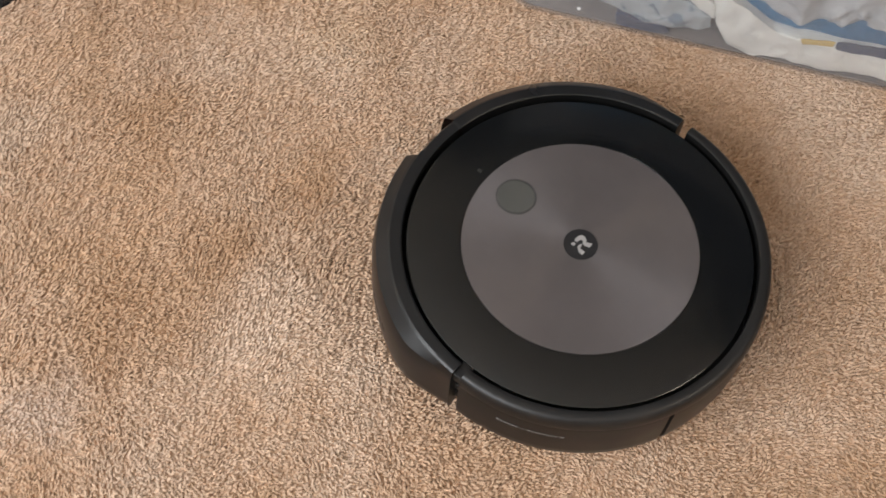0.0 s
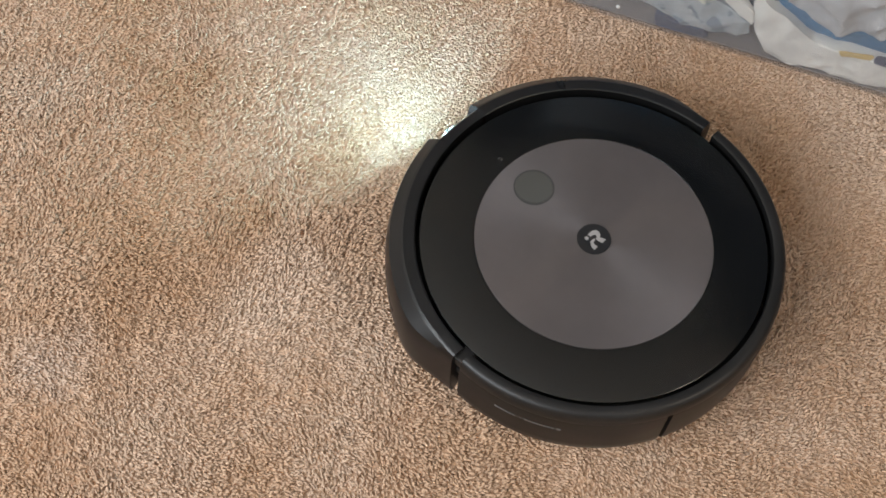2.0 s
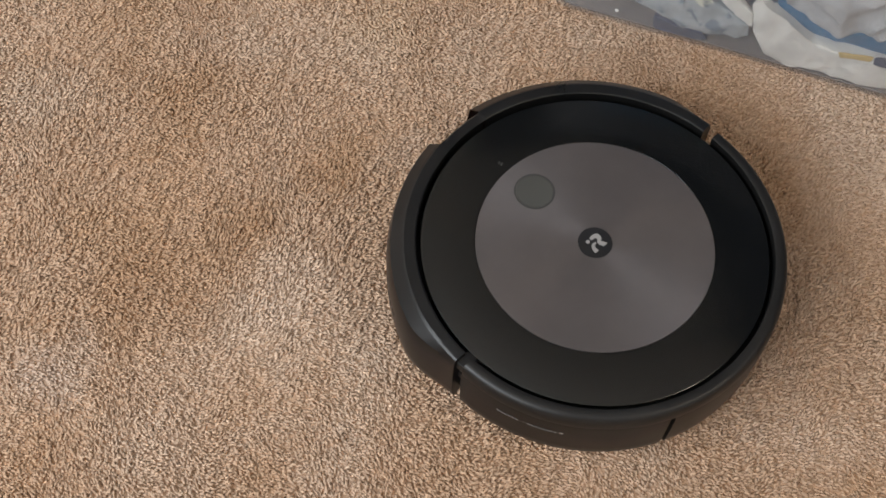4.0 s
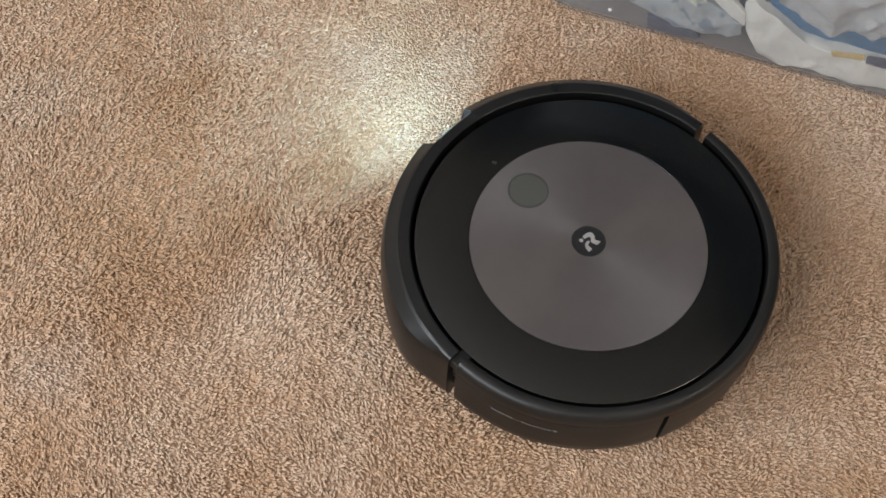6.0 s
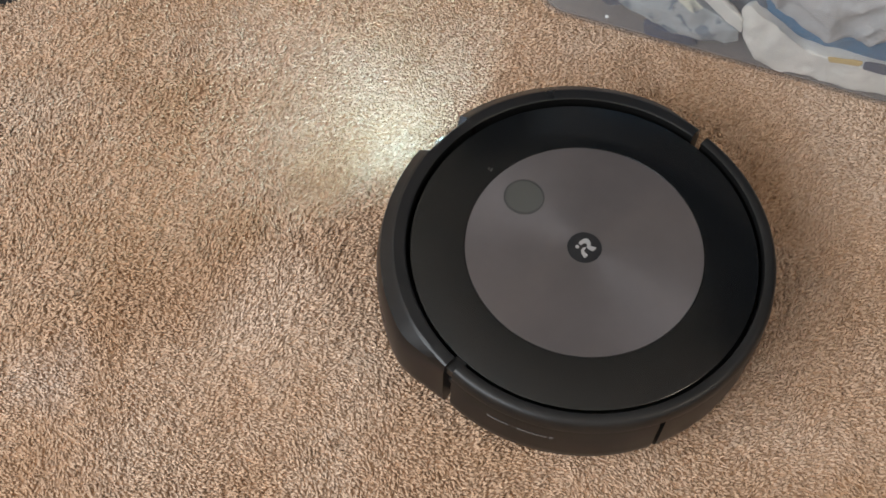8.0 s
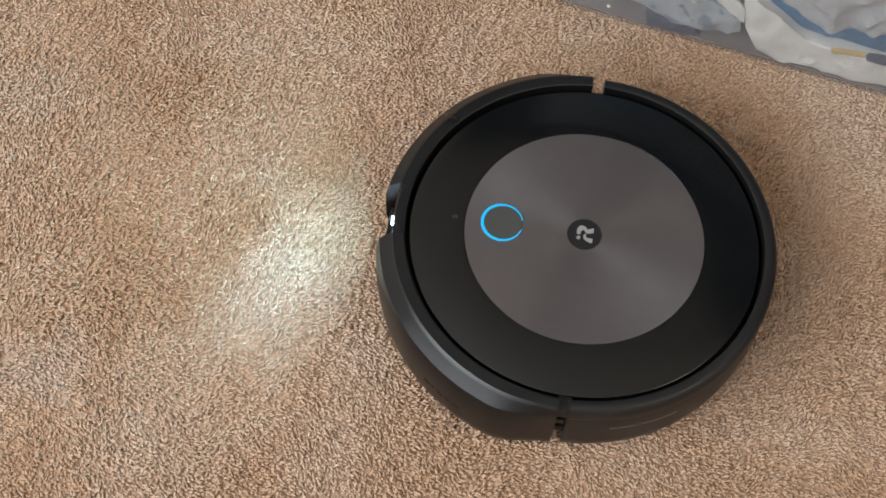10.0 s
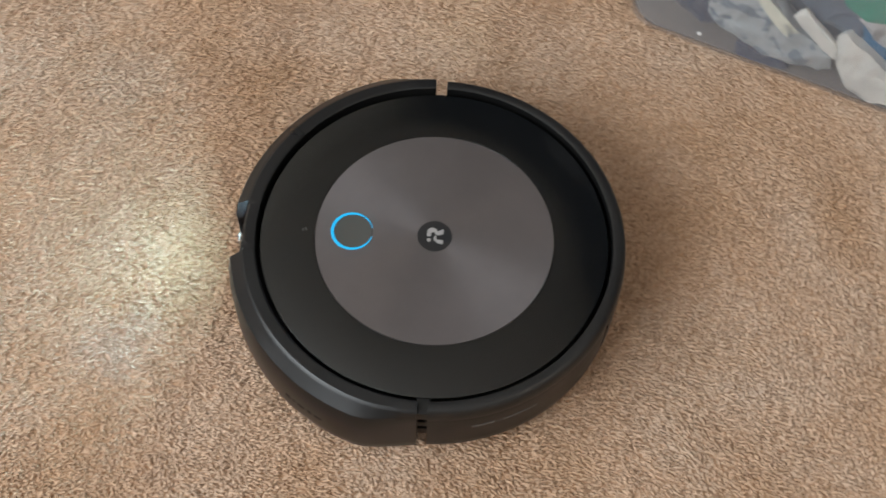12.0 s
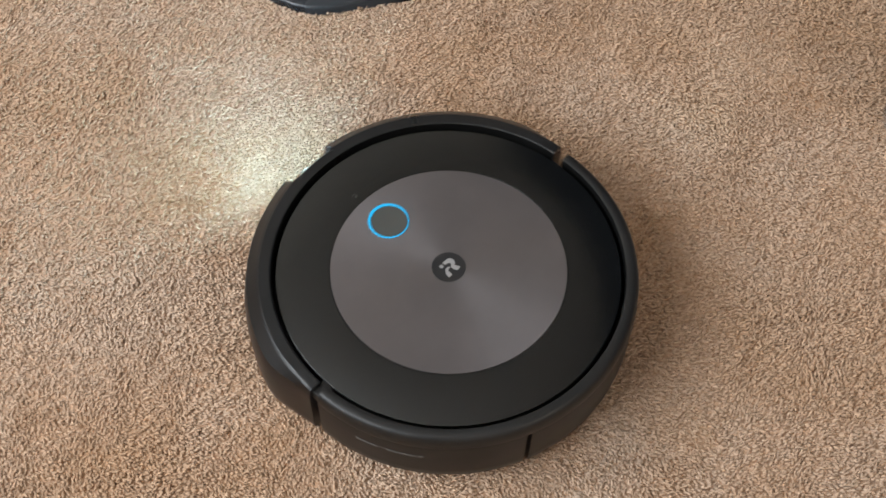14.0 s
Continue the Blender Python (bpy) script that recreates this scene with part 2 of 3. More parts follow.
def carpet_pile():
    """Short strands of cut yarn, laid over in drifts, on the stretch of floor that the walk passes."""
    rng = np.random.default_rng(5)
    pitch = 0.0023
    gx, gy = np.meshgrid(np.arange(-1.0, 0.7, pitch), np.arange(-0.5, 1.2, pitch))
    x, y = gx.ravel(), gy.ravel()
    # only the diagonal band between the near and far limits of the walk
    a, b = 0.74 * x - 0.67 * y, 0.67 * x + 0.74 * y
    keep = (b > -0.28) & (b < 0.31 + 0.275 * (a + 0.95)) & (b < 0.56 - 0.54 * a) & (a > -0.98 + 0.45 * np.clip(0.272 - b, 0, 1)) & (a < 0.43 - 0.28 * np.clip(0.31 - b, 0, 1))
    x, y = x[keep], y[keep]
    n = len(x)
    x, y = x + rng.normal(0, 0.0009, n), y + rng.normal(0, 0.0009, n)
    # the way in which the yarn lies: broad sweeps, small swirls, and each strand's own
    way = -0.8 + 0.7 * np.sin(9 * x + 7 * y + 1) + 0.55 * np.sin(21 * y - 17 * x) + 0.4 * np.sin(47 * x + 31 * y) * np.sin(39 * y - 28 * x) + 0.35 * np.sin(83 * x - 71 * y) + rng.normal(0, 0.38, n)
    lay = 0.0021 + 0.0007 * np.sin(13 * x + 19 * y) + rng.normal(0, 0.0006, n)
    lx, ly = lay * np.cos(way), lay * np.sin(way)
    top = rng.normal(0.0, 0.0009, n) + 0.0008 * np.sin(23 * x + 9 * y) * np.sin(17 * y - 8 * x) + 0.0006 * np.sin(140 * x + 60 * y) * np.sin(120 * y - 70 * x)
    for k in range(7):
        turn, phase = rng.uniform(0, np.pi), rng.uniform(0, 6.28)
        top += 0.00035 * np.sin(rng.uniform(380, 800) * (x * np.cos(turn) + y * np.sin(turn)) + phase + 2 * np.sin(90 * x + 70 * y * np.cos(phase)))
    # pressed flat under the tote
    along, off = (x - 0.2144) * 0.438 - (y - 0.2583) * 0.899, (x - 0.2144) * 0.899 + (y - 0.2583) * 0.438
    top = np.where((off > -0.002) & (along > 0.0), np.minimum(top, 0.0) - 0.0010, top)
    half, wide = rng.uniform(0.0018, 0.0028, n), rng.uniform(0.00098, 0.00138, n)
    ca, sa = np.cos(way), np.sin(way)
    rings = [np.stack([x - 0.4 * lx, y - 0.4 * ly, np.full(n, -0.0046)], -1)]
    for j in range(5):
        c, d = half * np.cos(2 * np.pi * j / 5), wide * np.sin(2 * np.pi * j / 5)
        rings.append(np.stack([x + 0.7 * lx + c * ca - d * sa, y + 0.7 * ly + c * sa + d * ca, top - 0.0011 + 0.0004 * np.cos(2 * np.pi * j / 5)], -1))
    rings.append(np.stack([x + 0.8 * lx, y + 0.8 * ly, top + 0.0002], -1))
    co = np.stack(rings, 1).reshape(-1, 3)
    faces = []
    for j in range(5):
        p, q = 1 + j, 1 + (j + 1) % 5
        faces += [(0, q, p), (p, q, 6)]
    idx = (np.array(faces)[None] + 7 * np.arange(n)[:, None, None]).ravel()
    me = bpy.data.meshes.new("pile")
    me.vertices.add(len(co))
    me.vertices.foreach_set("co", co.astype(np.float32).ravel())
    me.loops.add(len(idx))
    me.loops.foreach_set("vertex_index", idx.astype(np.int32))
    me.polygons.add(len(idx) // 3)
    me.polygons.foreach_set("loop_start", np.arange(0, len(idx), 3, dtype=np.int32))
    me.update(calc_edges=True)
    me.polygons.foreach_set("use_smooth", [True] * len(me.polygons))
    me.materials.append(CARPET)
    return tagged(new("carpet", me), "beige cut-pile carpet with browner worn patches", "carpet", kind="stuff")


carpet_pile()


# ---- the robot vacuum: front towards +y of its own space ----
RIM, LIDZ = 0.0885, 0.0845


def smoothstep(a, b, x):
    t = min(1.0, max(0.0, (x - a) / (b - a)))
    return t * t * (3 - 2 * t)


PLAIN = [(0.1555, 0.02), (0.1750, 0.012), (0.1788, 0.02), (0.1798, 0.03), (0.1798, 0.060), (0.1770, 0.0765), (0.1762, 0.0785),
         (0.1676, 0.0862), (0.1667, 0.0871), (0.1645, RIM), (0.1556, RIM), (0.1544, 0.0879), (0.1540, 0.0865), (0.1540, 0.07)]
WINDOW = [(0.1555, 0.02), (0.1680, 0.012), (0.1720, 0.02), (0.1730, 0.03), (0.1730, 0.042), (0.1728, 0.0465), (0.1715, 0.0485),
          (0.1645, 0.0500), (0.1638, 0.0515), (0.1650, 0.0860), (0.1630, RIM), (0.1544, 0.0879), (0.1540, 0.0865), (0.1540, 0.07)]
ENDS = [(0.1555, 0.02), (0.1630, 0.012), (0.1668, 0.02), (0.1676, 0.03), (0.1676, 0.072), (0.1674, 0.078), (0.1668, 0.0825),
        (0.1655, 0.0868), (0.1640, 0.0880), (0.1622, RIM), (0.1556, RIM), (0.1544, 0.0879), (0.1540, 0.0865), (0.1540, 0.07)]


def bumper_profile(a):
    """The bumper's section: it steps back for the front window and slims towards its two ends."""
    f = smoothstep(82.0, 83.2, a) * (1 - smoothstep(95.5, 99.5, a))
    e = smoothstep(160, 179, a) + 1 - smoothstep(1, 20, a)
    return [(p[0] * (1 - f - e) + q[0] * f + r[0] * e, p[1] * (1 - f - e) + q[1] * f + r[1] * e) for p, q, r in zip(PLAIN, WINDOW, ENDS)]


SIDE = [(0.1555, 0.02), (0.1605, 0.012), (0.1650, 0.019), (0.1662, 0.03), (0.1664, 0.070), (0.1660, 0.0735), (0.1555, 0.0735)]
RIM_REAR = [(0.1555, 0.0737), (0.1660, 0.0737), (0.1662, 0.0755), (0.1659, 0.0805), (0.1650, 0.0850), (0.1632, 0.0874), (0.1610, RIM), (0.1556, RIM), (0.1544, 0.0879), (0.1540, 0.0865), (0.1540, 0.0737)]

robot = tagged(new("robot_vacuum"), "round black robot vacuum with a taupe metal disc on carpet", "robot vacuum")
robot.empty_display_size = 0.05
part("core", swept([(0.001, 0.01), (0.145, 0.01), (0.15, 0.016), (0.1545, 0.022), (0.1545, 0.058), (0.1480, 0.060), (0.1480, 0.0795), (0.1470, 0.0815), (0.001, 0.0815)]), CORE, robot)
bumper = part("bumper", swept(bumper_profile, 2.8, 178.4, 264), BUMPER, robot, "scuffed dark grey front bumper", 22)
rear_rim = part("rear_rim", swept(RIM_REAR, 181.2, 359.1, 96), PANEL, robot)
# matt black inside of the rim; the window's step gets the lamp-cancelling red black
for ob in (bumper, rear_rim):
    ob.data.materials.append(INSIDE)
    ob.data.materials.append(NOTCH)
    for p in ob.data.polygons:
        c = p.center
        inward = c.x * p.normal.x + c.y * p.normal.y < -0.7 * math.hypot(c.x, c.y)
        if 82.0 < math.degrees(math.atan2(c.y, c.x)) < 83.3 and p.normal.z < 0.5:
            p.material_index = 2
        elif inward:
            p.material_index = 1
side = part("side_panel", swept(SIDE, 181.2, 244.2, 40), PANEL, robot)
side_b = part("side_panel", swept(SIDE, 295.8, 359.1, 40), PANEL, robot)
dust_bin = part("dust_bin", swept(SIDE, 245.8, 294.2, 36), PANEL, robot, "removable dust bin at the rear")
lid = part("lid", swept([(0.1037, 0.08), (0.1497, 0.08), (0.1504, 0.083), (0.1500, 0.0841), (0.1490, LIDZ), (0.1038, LIDZ), (0.1037, LIDZ - 0.0001)], steps=128), LID, robot, "satin black ring-shaped lid")
disc = part("disc", swept([(0.0006, 0.08), (0.1031, 0.08), (0.1031, LIDZ + 0.0001), (0.1030, LIDZ + 0.0002), (0.0006, LIDZ + 0.0002)], steps=128), DISC, robot, "spun taupe metal-look disc")
top = LIDZ + 0.0002
badge = part("badge", slab(disc_outline(0.0150), top - 0.001, top + 0.0004, 0.0002), LOGO_BLACK, robot, "small round black badge")


def stroke(points, w, z0, z1, bm=None):
    """A flat band of width w along points."""
    bm = bm or bmesh.new()
    for (x0, y0), (x1, y1) in zip(points, points[1:]):
        d = Vector((x1 - x0, y1 - y0)).normalized() * w / 2
        e = d * 0.6
        z1 += 0.00003
        slab([(x0 - e.x + d.y, y0 - e.y - d.x), (x1 + e.x + d.y, y1 + e.y - d.x), (x1 + e.x - d.y, y1 + e.y + d.x), (x0 - e.x - d.y, y0 - e.y + d.x)], z0, z1, bm=bm)
    return bm


for z0, z1, r1 in ((0.026, 0.036, 0.1580), (0.050, 0.058, 0.1610), (0.072, 0.0835, 0.1640)):
    part("hinge_block", box(-r1, -0.150, -0.0055, 0.0055, z0, z1, bevel=0.0006), PANEL, robot)

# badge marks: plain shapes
BZ = top + 0.0003
HOOK = [(-0.0008, 0.0070), (0.0014, 0.0074), (0.0038, 0.0072), (0.0058, 0.0069), (0.0070, 0.0062), (0.0082, 0.0053), (0.0088, 0.0040), (0.0089, 0.0025), (0.0086, 0.0010), (0.0079, -0.0004),
        (0.0070, -0.0016), (0.0051, -0.0024), (0.0078, -0.0081), (0.0026, -0.0083), (0.0010, -0.0036), (0.0015, -0.0010), (0.0037, 0.0001), (0.0043, 0.0020), (0.0029, 0.0034), (-0.0008, 0.0039)]
FOOT = [(-0.0047, 0.0004), (-0.0019, 0.0009), (0.0006, -0.0001), (0.0004, -0.0015), (-0.0019, -0.0016), (-0.0037, -0.0026), (-0.0039, -0.0081), (-0.0085, -0.0078), (-0.0075, -0.0030)]
for outline in (HOOK, FOOT, disc_outline(0.0019, 20, -0.0044, 0.0053)):
    part("badge_mark", slab([(0.92 * x, 0.92 * y) for x, y in outline][::-1], BZ, BZ + 0.0003), LOGO_GREY, badge)

# button with its ring of light: twelve short arcs that rise when they glow
BY = 0.0716
bm = slab(disc_outline(0.0163, 64, 0, 0), -0.003, 0.0005, 0.0003)
button = part("button", bm, BUTTON, robot, "round grey start button")
button.location = (0, BY, top)
bm = swept([(0.01655, -0.003), (0.0181, -0.003), (0.0181, 0.0003), (0.01655, 0.0003)], steps=64)
part("groove", bm, GROOVE, button)


def ring_section(a):
    """The light ring is broadest towards the robot's front."""
    inner = 0.0166 - 0.0010 * math.cos(radians(a - 90))
    return [(inner, 0.0), (0.0182, 0.0), (0.0182, 0.0012), (inner, 0.0012)]


ARCS = []
for i in range(12):
    a0 = 90 + 30 * i - 15
    bm = swept(ring_section, a0, a0 + 30, 8)
    ARCS.append(part("light_arc", bm, BLUE_GLOW, button, "blue glowing arc of the button's light ring"))

# printed marks on the lid and the side: unreadable, as plain bars
part("lid_mark", stroke([(-0.0015, 0.1108), (0.0012, 0.1118)], 0.0009, LIDZ, LIDZ + 0.0002, stroke([(-0.0022, 0.1135), (0.0004, 0.1142)], 0.0007, LIDZ, LIDZ + 0.0002)), BUTTON, lid)


def curved_bar(a0, a1, z0, z1, r):
    return swept([(r - 0.001, z0), (r + 0.0003, z0), (r + 0.0003, z1), (r - 0.001, z1)], a0, a1, 10)


for a0, a1, z0, z1 in ((194.2, 201.0, 0.0549, 0.0574), (202.2, 202.6, 0.0556, 0.0562), (203.6, 212.5, 0.0547, 0.0568), (213.0, 214.5, 0.0541, 0.0567)):
    for k in range(max(1, round((a1 - a0) / 1.1))):
        w = (a1 - a0) / max(1, round((a1 - a0) / 1.1))
        part("print_bar", curved_bar(a0 + w * k, a0 + w * (k + 0.78), z0, z1 if k else z1 + 0.0007, 0.1664), PRINT, side)

# dull scuffs on the bumper's side
for a0, a1, z0, z1 in ((139.5, 141.2, 0.040, 0.0455), (142.2, 143.0, 0.041, 0.0460), (144.0, 146.2, 0.0405, 0.0450), (147.4, 148.6, 0.040, 0.0462), (149.6, 152.0, 0.041, 0.0452)):
    part("scuff", curved_bar(a0, a1, z0, z1, 0.1797), CORE, bumper, "dull scuff mark")

# front window, camera and lamp
part("window", swept([(0.1712, 0.0502), (0.1722, 0.0502), (0.1690, 0.0820), (0.1672, 0.0845), (0.1664, 0.0842), (0.1682, 0.0815)], 83.3, 97.0, 18), LENS, bumper, "smoked clear window over the front camera")
LEDS = []
for dx, w in ((0.0, 0.0068), (0.0040, 0.0030), (-0.0040, 0.0030)):
    # a small square lamp in a black housing, aimed ahead and a little up
    bm = box(-w / 2, w / 2, -0.0022, 0.0022, -0.004, 0.0, bevel=0.0004)
    ob = part("headlight", bm, CORE, bumper, "small white lamp of the front window")
    ob.data.materials.append(LED_GLOW if dx else LED_LOW)
    max(ob.data.polygons, key=lambda p: p.center.z * 10 + p.area).material_index = 1
    LEDS.append((ob, dx))

# ---- the clear storage tote ----
TU, TV = Vector((0.438, -0.899, 0)).normalized(), Vector((0.899, 0.438, 0)).normalized()
TOTE_AT = Matrix(((TU.x, TV.x, 0, 0.2144), (TU.y, TV.y, 0, 0.2583), (0, 0, 1, 0.001), (0, 0, 0, 1)))
LEAN, TL, TW, TH = 0.07, 0.56, 0.40, 0.30


def tote_outline(z, inset=0.0, radius=0.035):
    g = LEAN * z - inset
    x0, x1, y0, y1 = -g, TL + g, -g, TW + g
    r = radius + 0.1 * z
    pts = []
    for cx, cy, a in ((x1 - r, y1 - r, 0), (x0 + r, y1 - r, 90), (x0 + r, y0 + r, 180), (x1 - r, y0 + r, 270)):
        pts += [(cx + r * math.cos(radians(a + 15 * k)), cy + r * math.sin(radians(a + 15 * k))) for k in range(7)]
    return pts


def loft(levels, bm, close_first=False, close_last=False):
    rings = [[bm.verts.new((x, y, z)) for x, y in pts] for pts, z in levels]
    n = len(rings[0])
    for p, q in zip(rings, rings[1:]):
        for j in range(n):
            bm.faces.new((p[j], p[(j + 1) % n], q[(j + 1) % n], q[j]))
    if close_first:
        bm.faces.new(rings[0])
    if close_last:
        bm.faces.new(rings[-1])
    return bm


tote = tagged(new("storage_tote"), "clear plastic storage tote full of folded clothes on carpet", "storage box")
tote.matrix_world = TOTE_AT
bm = loft([(tote_outline(0, 0.006), 0.0), (tote_outline(0, 0.0025), 0.0012), (tote_outline(0, 0.0006), 0.0035), (tote_outline(0.012), 0.012)]
          + [(tote_outline(z), z) for z in (0.06, 0.12, 0.2, TH)]
          + [(tote_outline(z, 0.0022), z) for z in (TH, 0.2, 0.12, 0.06, 0.014)]
          + [(tote_outline(0.006, 0.004), 0.005), (tote_outline(0, 0.008), 0.0025)], bmesh.new(), True, True)
part("tub", bm, TOTE, tote, "hazy clear plastic tub")
part("base", slab(tote_outline(0, 0.0045), 0.0055, 0.0075, 0.0006), TOTE_BASE, tote, "milky ribbed base of the tub")
# pale glossy bead added to the wall to stand in for a glint
glint_bead = swept([(0.0002, 0.0), (0.0022, 0.0), (0.0020, 0.0009), (0.0013, 0.0016), (0.0002, 0.0019)], steps=16)
bmesh.ops.transform(glint_bead, matrix=pose(0.083, -LEAN * 0.024, 0.024, 90 + math.degrees(math.atan(LEAN))), verts=glint_bead.verts)
part("glint_bead", glint_bead, GLOSS, tote, "small pale glossy bead added for a glint on the tub")


def garment(name, outline, depth, thick, mat, label, seed, folds=1.0):
    """A crumpled piece of clothing that lies against the tote's long wall: outline in metres along the wall and up."""
    pts = [Vector(p) for p in outline]
    n = len(pts)
    fine = []
    for i in range(n):
        p0, p1, p2, p3 = pts[i - 1], pts[i], pts[(i + 1) % n], pts[(i + 2) % n]
        for k in range(8):
            t = k / 8
            round_q = 0.5 * (2 * p1 + (p2 - p0) * t + (2 * p0 - 5 * p1 + 4 * p2 - p3) * t * t + (3 * p1 - p0 - 3 * p2 + p3) * t ** 3)
            q = round_q.lerp(p1.lerp(p2, t), 0.6)
            fine.append(q + 0.0016 * Vector((noise.noise(Vector((q.x * 90, q.y * 90, seed))), noise.noise(Vector((q.x * 90, q.y * 90, seed + 40))))))
    c = sum(fine, Vector((0, 0))) / len(fine)
    bm = bmesh.new()

    def layer(back):
        rings = []
        for k in range(1, 23):
            rho = k / 22
            ring = []
            for p in fine:
                q = c + (p - c) * rho
                s = Vector((q.x * 14, q.y * 14, seed * 3.7))
                f = noise.noise(s) * 0.5 + 0.5 * (1 - abs(noise.noise(s * 1.9 + Vector((seed, 0, 0)))) * 2) + 0.25 * noise.noise(s * 4.3)
                g = noise.noise(Vector((q.x * 34 + seed, q.y * 21 - q.x * 9, seed * 1.3)))
                y = depth - LEAN * q.y + folds * (0.006 * (0.7 - f) + 0.006 * math.sqrt(abs(g)) - 0.002) + 0.0025 * rho ** 10
                if back:
                    y += thick * math.sqrt(max(0.0, 1 - rho ** 4))
                y = max(y, 0.0028 - LEAN * q.y)
                ring.append(bm.verts.new((q.x, y, max(0.0085, q.y))))
            rings.append(ring)
        return rings

    fr, bk = layer(False), layer(True)
    m = len(fine)
    for rings in (fr, bk):
        mid = bm.verts.new(sum((v.co for v in rings[0]), Vector()) / m)
        for j in range(m):
            bm.faces.new((mid, rings[0][j], rings[0][(j + 1) % m]))
        for p, q in zip(rings, rings[1:]):
            for j in range(m):
                bm.faces.new((p[j], q[j], q[(j + 1) % m], p[(j + 1) % m]))
    for j in range(m):
        bm.faces.new((fr[-1][j], bk[-1][j], bk[-1][(j + 1) % m], fr[-1][(j + 1) % m]))
    ob = tagged(new(name, finish(bm, mat, 60)), label, "clothing", group="clothes in the tote")
    ob.matrix_world = TOTE_AT
    return ob


C_WHITE = cloth_material("white_cotton", (0.78, 0.77, 0.74))
C_GREY = cloth_material("grey_cotton", (0.46, 0.47, 0.49))
C_SLATE = cloth_material("slate_cotton", (0.12, 0.15, 0.20))
C_BLUE = cloth_material("blue_cotton", (0.042, 0.165, 0.32))
C_NAVY = cloth_material("navy_cotton", (0.05, 0.065, 0.12))
C_PATTERN = cloth_material("blotched_cotton", (0.42, 0.46, 0.49), (0.19, 0.235, 0.30), 46, 0.555)
C_CREAM = cloth_material("cream_cotton", (0.76, 0.76, 0.66))
C_YELLOW = cloth_material("yellow_cotton", (0.60, 0.44, 0.17))
C_TEAL = cloth_material("teal_cotton", (0.02, 0.27, 0.19))

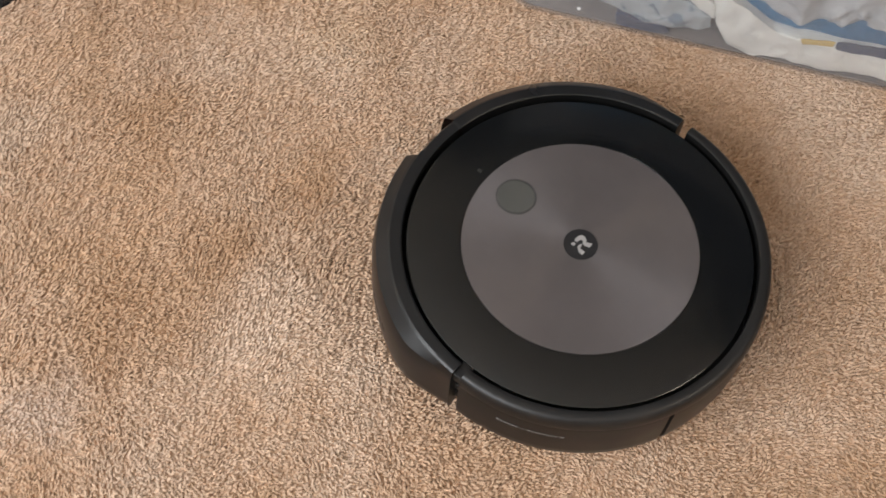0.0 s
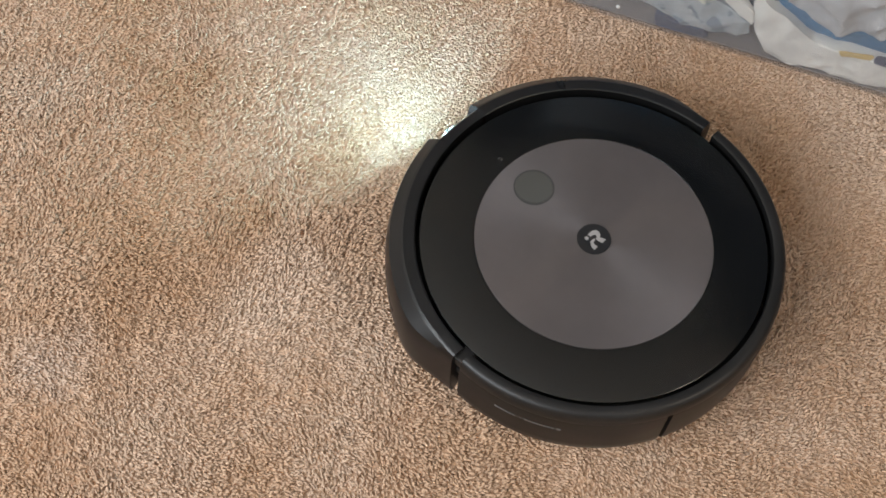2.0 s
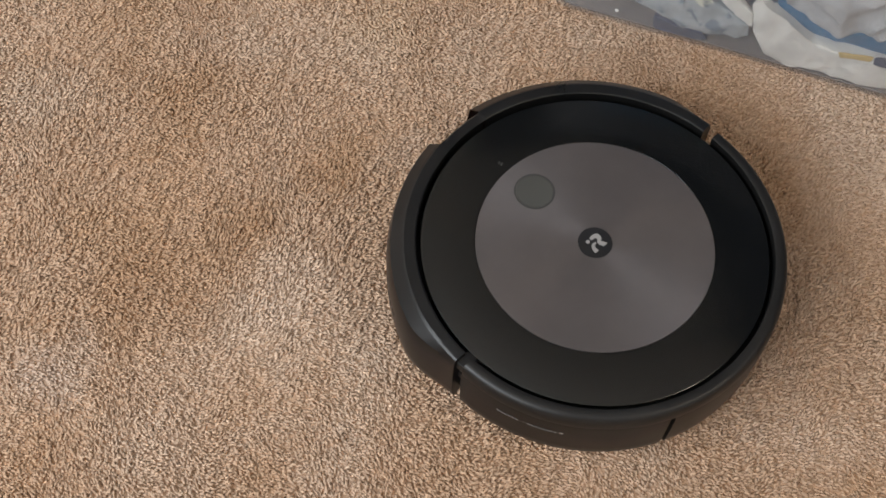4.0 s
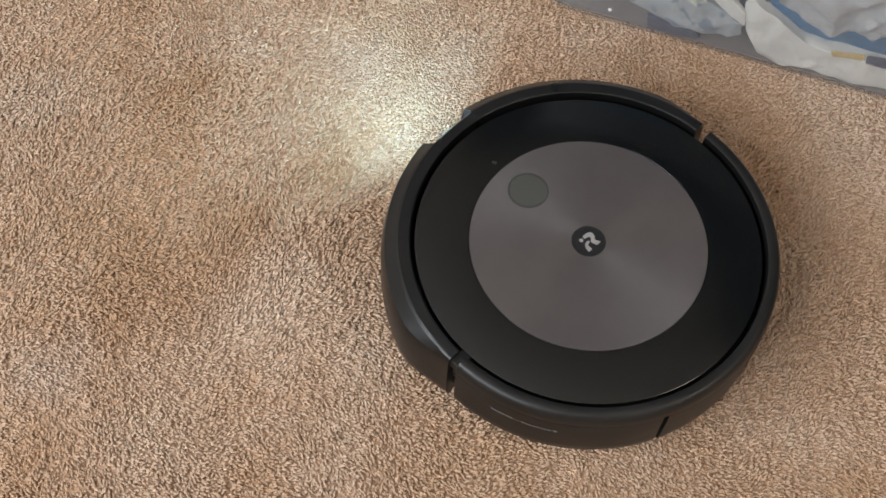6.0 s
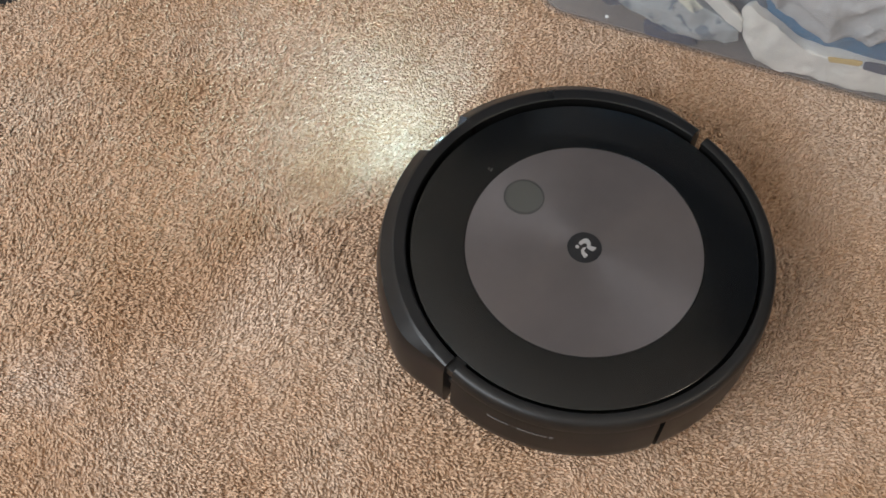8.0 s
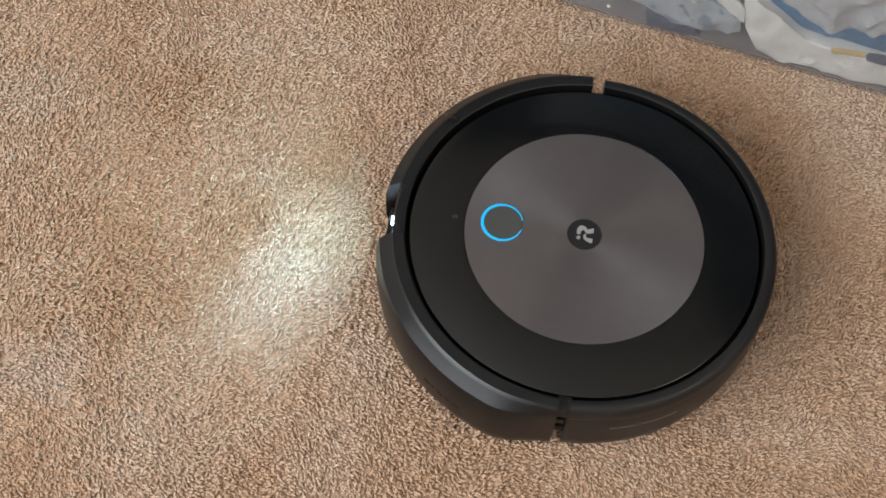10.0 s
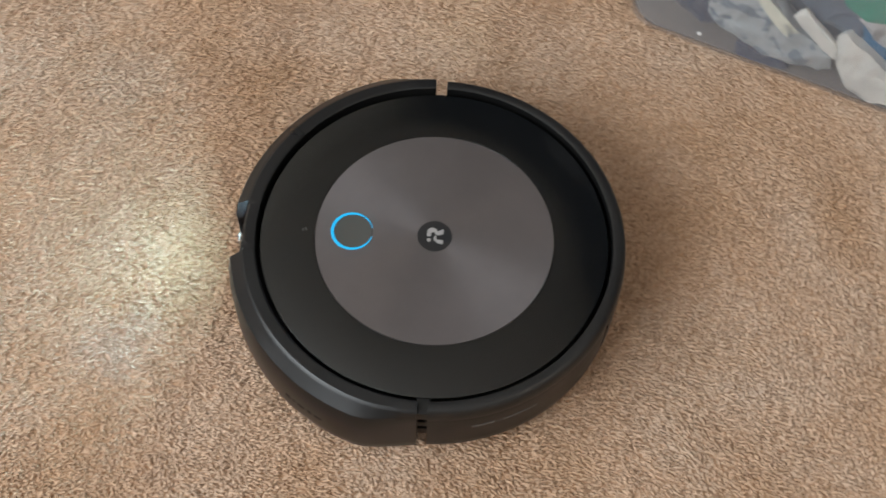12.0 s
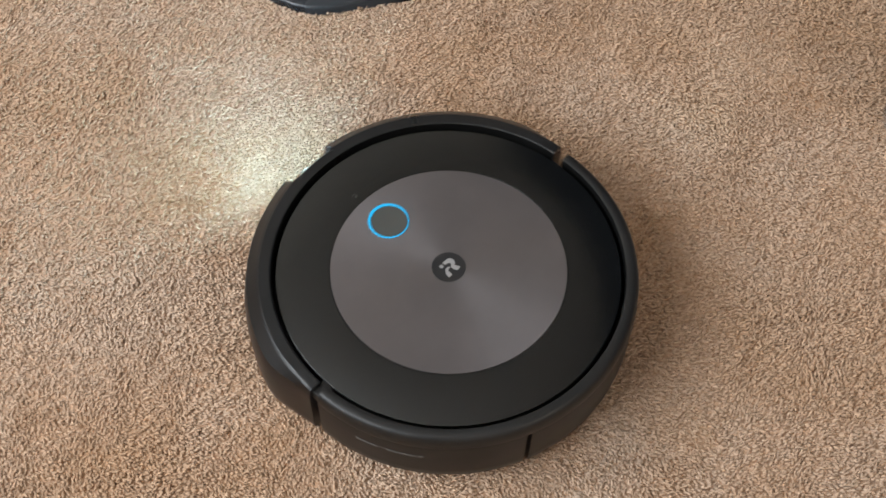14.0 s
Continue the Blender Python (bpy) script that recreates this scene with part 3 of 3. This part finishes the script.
# (name, outline along the wall and up, gap to the wall, thickness, cloth, label, folds)
CLOTHES = (
    ("shirt", [(0.209, 0.084), (0.217, 0.094), (0.230, 0.082), (0.275, 0.053), (0.337, 0.051), (0.380, 0.055), (0.44, 0.05), (0.43, 0.02), (0.36, 0.011), (0.307, 0.008), (0.275, 0.011), (0.258, 0.005), (0.237, 0.015), (0.220, 0.045)],
     0.000, 0.03, C_WHITE, "crumpled white cotton shirt along the tote wall", 0.8),
    ("sleeve_top", [(0.164, 0.096), (0.172, 0.109), (0.193, 0.089), (0.213, 0.072), (0.217, 0.053), (0.200, 0.063), (0.180, 0.081)],
     0.000, 0.012, C_WHITE, "white cotton sleeve folded against the tote wall", 0.5),
    ("shorts", [(0.084, 0.052), (0.084, 0.082), (0.096, 0.112), (0.124, 0.118), (0.145, 0.098), (0.180, 0.070), (0.212, 0.052), (0.216, 0.030), (0.195, 0.021), (0.165, 0.019), (0.135, 0.024), (0.105, 0.036)],
     0.002, 0.035, C_PATTERN, "pale blue-grey shorts with dark blotches", 0.9),
    ("trousers", [(0.030, 0.075), (0.020, 0.13), (0.03, 0.18), (0.07, 0.18), (0.075, 0.145), (0.095, 0.12), (0.086, 0.09), (0.088, 0.055), (0.096, 0.038), (0.080, 0.030), (0.055, 0.044)],
     0.006, 0.06, C_NAVY, "dark navy folded trousers in the tote", 0.5),
    ("sock", [(0.121, 0.027), (0.144, 0.022), (0.170, 0.022), (0.178, 0.010), (0.165, 0.004), (0.135, 0.004), (0.123, 0.010)],
     0.001, 0.04, C_NAVY, "dark navy sock at the tote's bottom", 0.4),
    ("tee", [(0.221, 0.112), (0.242, 0.130), (0.320, 0.150), (0.40, 0.150), (0.42, 0.10), (0.345, 0.077), (0.319, 0.074), (0.294, 0.067), (0.281, 0.072), (0.262, 0.082), (0.244, 0.091), (0.231, 0.105)],
     0.003, 0.05, C_GREY, "soft grey cotton tee shirt, loosely folded", 2.2),
    ("jersey", [(0.200, 0.113), (0.218, 0.122), (0.236, 0.10), (0.262, 0.085), (0.30, 0.075), (0.36, 0.085), (0.43, 0.09), (0.43, 0.045), (0.337, 0.046), (0.276, 0.046), (0.240, 0.068), (0.212, 0.092)],
     0.016, 0.04, C_BLUE, "bright blue jersey pressed between other clothes", 0.5),
    ("vest", [(0.165, 0.146), (0.191, 0.152), (0.218, 0.125), (0.232, 0.085), (0.212, 0.080), (0.18, 0.09), (0.160, 0.11)],
     0.012, 0.05, C_SLATE, "slate blue vest deep in the tote", 0.8),
    ("collar", [(0.119, 0.114), (0.133, 0.111), (0.173, 0.074), (0.168, 0.062), (0.157, 0.068), (0.135, 0.090)],
     0.000, 0.004, C_CREAM, "cream folded collar strip of a shirt", 0.25),
    ("ribbon", [(0.303, 0.053), (0.334, 0.060), (0.335, 0.052), (0.307, 0.046)], 0.000, 0.003, C_YELLOW, "small yellow cloth ribbon", 0.2),
    ("cuff", [(0.338, 0.048), (0.338, 0.061), (0.365, 0.066), (0.40, 0.068), (0.40, 0.054), (0.365, 0.050)], 0.000, 0.004, C_NAVY, "dark navy cuff beside a yellow ribbon", 0.2),
    ("towel", [(0.190, 0.160), (0.226, 0.186), (0.27, 0.17), (0.255, 0.131), (0.228, 0.121), (0.208, 0.130)],
     0.002, 0.05, C_TEAL, "folded teal green towel", 0.5),
    ("swimsuit", [(0.072, 0.150), (0.085, 0.134), (0.120, 0.128), (0.165, 0.130), (0.20, 0.145), (0.19, 0.20), (0.09, 0.21)],
     0.004, 0.05, C_BLUE, "blue swimwear with a yellow hem", 0.5),
    ("hem", [(0.060, 0.158), (0.070, 0.150), (0.083, 0.136), (0.118, 0.130), (0.116, 0.124), (0.080, 0.129), (0.064, 0.145)],
     0.001, 0.004, C_YELLOW, "thin yellow hem of swimwear", 0.2),
    ("sweater", [(0.10, 0.03), (0.09, 0.14), (0.14, 0.20), (0.28, 0.21), (0.40, 0.20), (0.46, 0.14), (0.45, 0.02), (0.28, 0.014)],
     0.030, 0.09, C_SLATE, "slate grey sweater behind other clothes", 1.2),
    ("blanket", [(0.06, 0.03), (0.05, 0.14), (0.1, 0.22), (0.28, 0.23), (0.46, 0.22), (0.50, 0.14), (0.48, 0.03), (0.28, 0.012)],
     0.13, 0.20, C_GREY, "bulky grey blanket filling the tote", 1.0),
)
for i, (name, outline, gap, thick, cloth, label, folds) in enumerate(CLOTHES):
    garment(name, outline, gap, thick, cloth, label, i + 1, folds)


# ---- the charging dock at the edge of the view ----
def dock_outline(grow=0.0):
    pts = []
    for cx, cy, r, a0 in ((0.085, 0.085, 0.085, 180), (0.225, 0.085, 0.085, 270), (0.29, 0.34, 0.01, 0), (0.01, 0.34, 0.01, 90)):
        for k in range(9):
            a = radians(a0 + 90 * k / 8)
            pts.append((cx + (r + grow) * math.cos(a), cy + (r + grow) * math.sin(a)))
    return pts


dock = tagged(new("charging_dock"), "flat glossy black charging dock on the carpet", "charging dock")
dock.matrix_world = pose(-0.282, 0.667, 0.0, 0, 0, -13)
part("base_plate", slab(dock_outline(), -0.004, 0.010, 0.004), DOCK, dock)
part("ramp_pad", slab([(0.08 + 0.14 * u, 0.03 + 0.2 * v) for u, v in disc_outline(0.5, 32, 0.5, 0.5)], 0.009, 0.0115, 0.001), DOCK_PAD, dock, "matt grey ramp pad")


# ---- what moves ----
def motions():
    ROBOT = [(0, 0, 0, 0), (8.2, 0, 0, 0), (8.7, 0, 0, 0.5), (9.2, 0.001, 0.001, 12), (9.8, 0.003, 0.003, 31), (10.3, 0.0045, 0.005, 42.2), (10.5, 0.0049, 0.0054, 43.7),
             (11, -0.0275, 0.0396, 45.3), (11.5, -0.0789, 0.0912, 46.6), (12, -0.1334, 0.1417, 47.3), (12.5, -0.1849, 0.1880, 47.9),
             (13, -0.2357, 0.2331, 48.5), (13.2, -0.2525, 0.2480, 47.6), (13.5, -0.2649, 0.2594, 39.5), (14, -0.2679, 0.2628, 21.0)]
    walk(robot, [(t, pose(x, y, 0.002, 0, 0, r)) for t, x, y, r in ROBOT])
    # the lamps stand in the window when lit and lie back inside the bumper when not
    LIT = (((0.0, 0), (0.41, 0), (0.46, 1), (2.88, 1), (2.94, 0), (3.3, 0), (4.3, 0), (4.36, 1), (14.0, 1)),
           ((0.0, 0), (1.08, 0), (1.14, 1), (2.66, 1), (2.72, 0), (3.3, 0), (4.7, 0), (4.76, 1), (14.0, 1)),
           ((0.0, 0), (1.62, 0), (1.68, 1), (2.58, 1), (2.64, 0), (3.3, 0), (5.0, 0), (5.06, 1), (5.66, 1), (5.72, 0), (14.0, 0)))
    for (ob, x), steps in zip(LEDS, LIT):
        walk(ob, [(t, pose(x - 0.004, 0.1415 + 0.0250 * on, 0.0655, -56 if x else -74)) for t, on in steps])
    # the ring: from how many to how many degrees to each side of the front it glows
    RING = ((0, 0, -20), (8.6, 0, -20), (8.9, 0, 170), (9.4, 0, 170), (9.6, 0, -20), (9.8, 0, -20), (10.0, 0, 170), (10.3, 0, 95), (10.5, 0, 60), (10.62, 0, 60), (10.72, 0, 50), (10.78, 0, 175), (11.0, 0, 175),
            (11.2, 0, 140), (11.28, 50, 130), (11.36, 60, 120), (11.44, 0, -20), (11.54, 0, -20), (11.6, 50, 130), (11.84, 50, 130), (11.94, 0, 150), (12.2, 0, 140), (12.5, 0, 100), (12.7, 0, 70), (13.0, 0, 30),
            (13.2, 0, -20), (13.6, 0, -20), (13.75, 0, 175), (14.0, 0, 185))
    for i, arc in enumerate(ARCS):
        off = abs((30 * i + 180) % 360 - 180)
        walk(arc, [(t, pose(0, 0, 0 if lo <= off <= hi else -0.0016)) for t, lo, hi in RING])


motions()
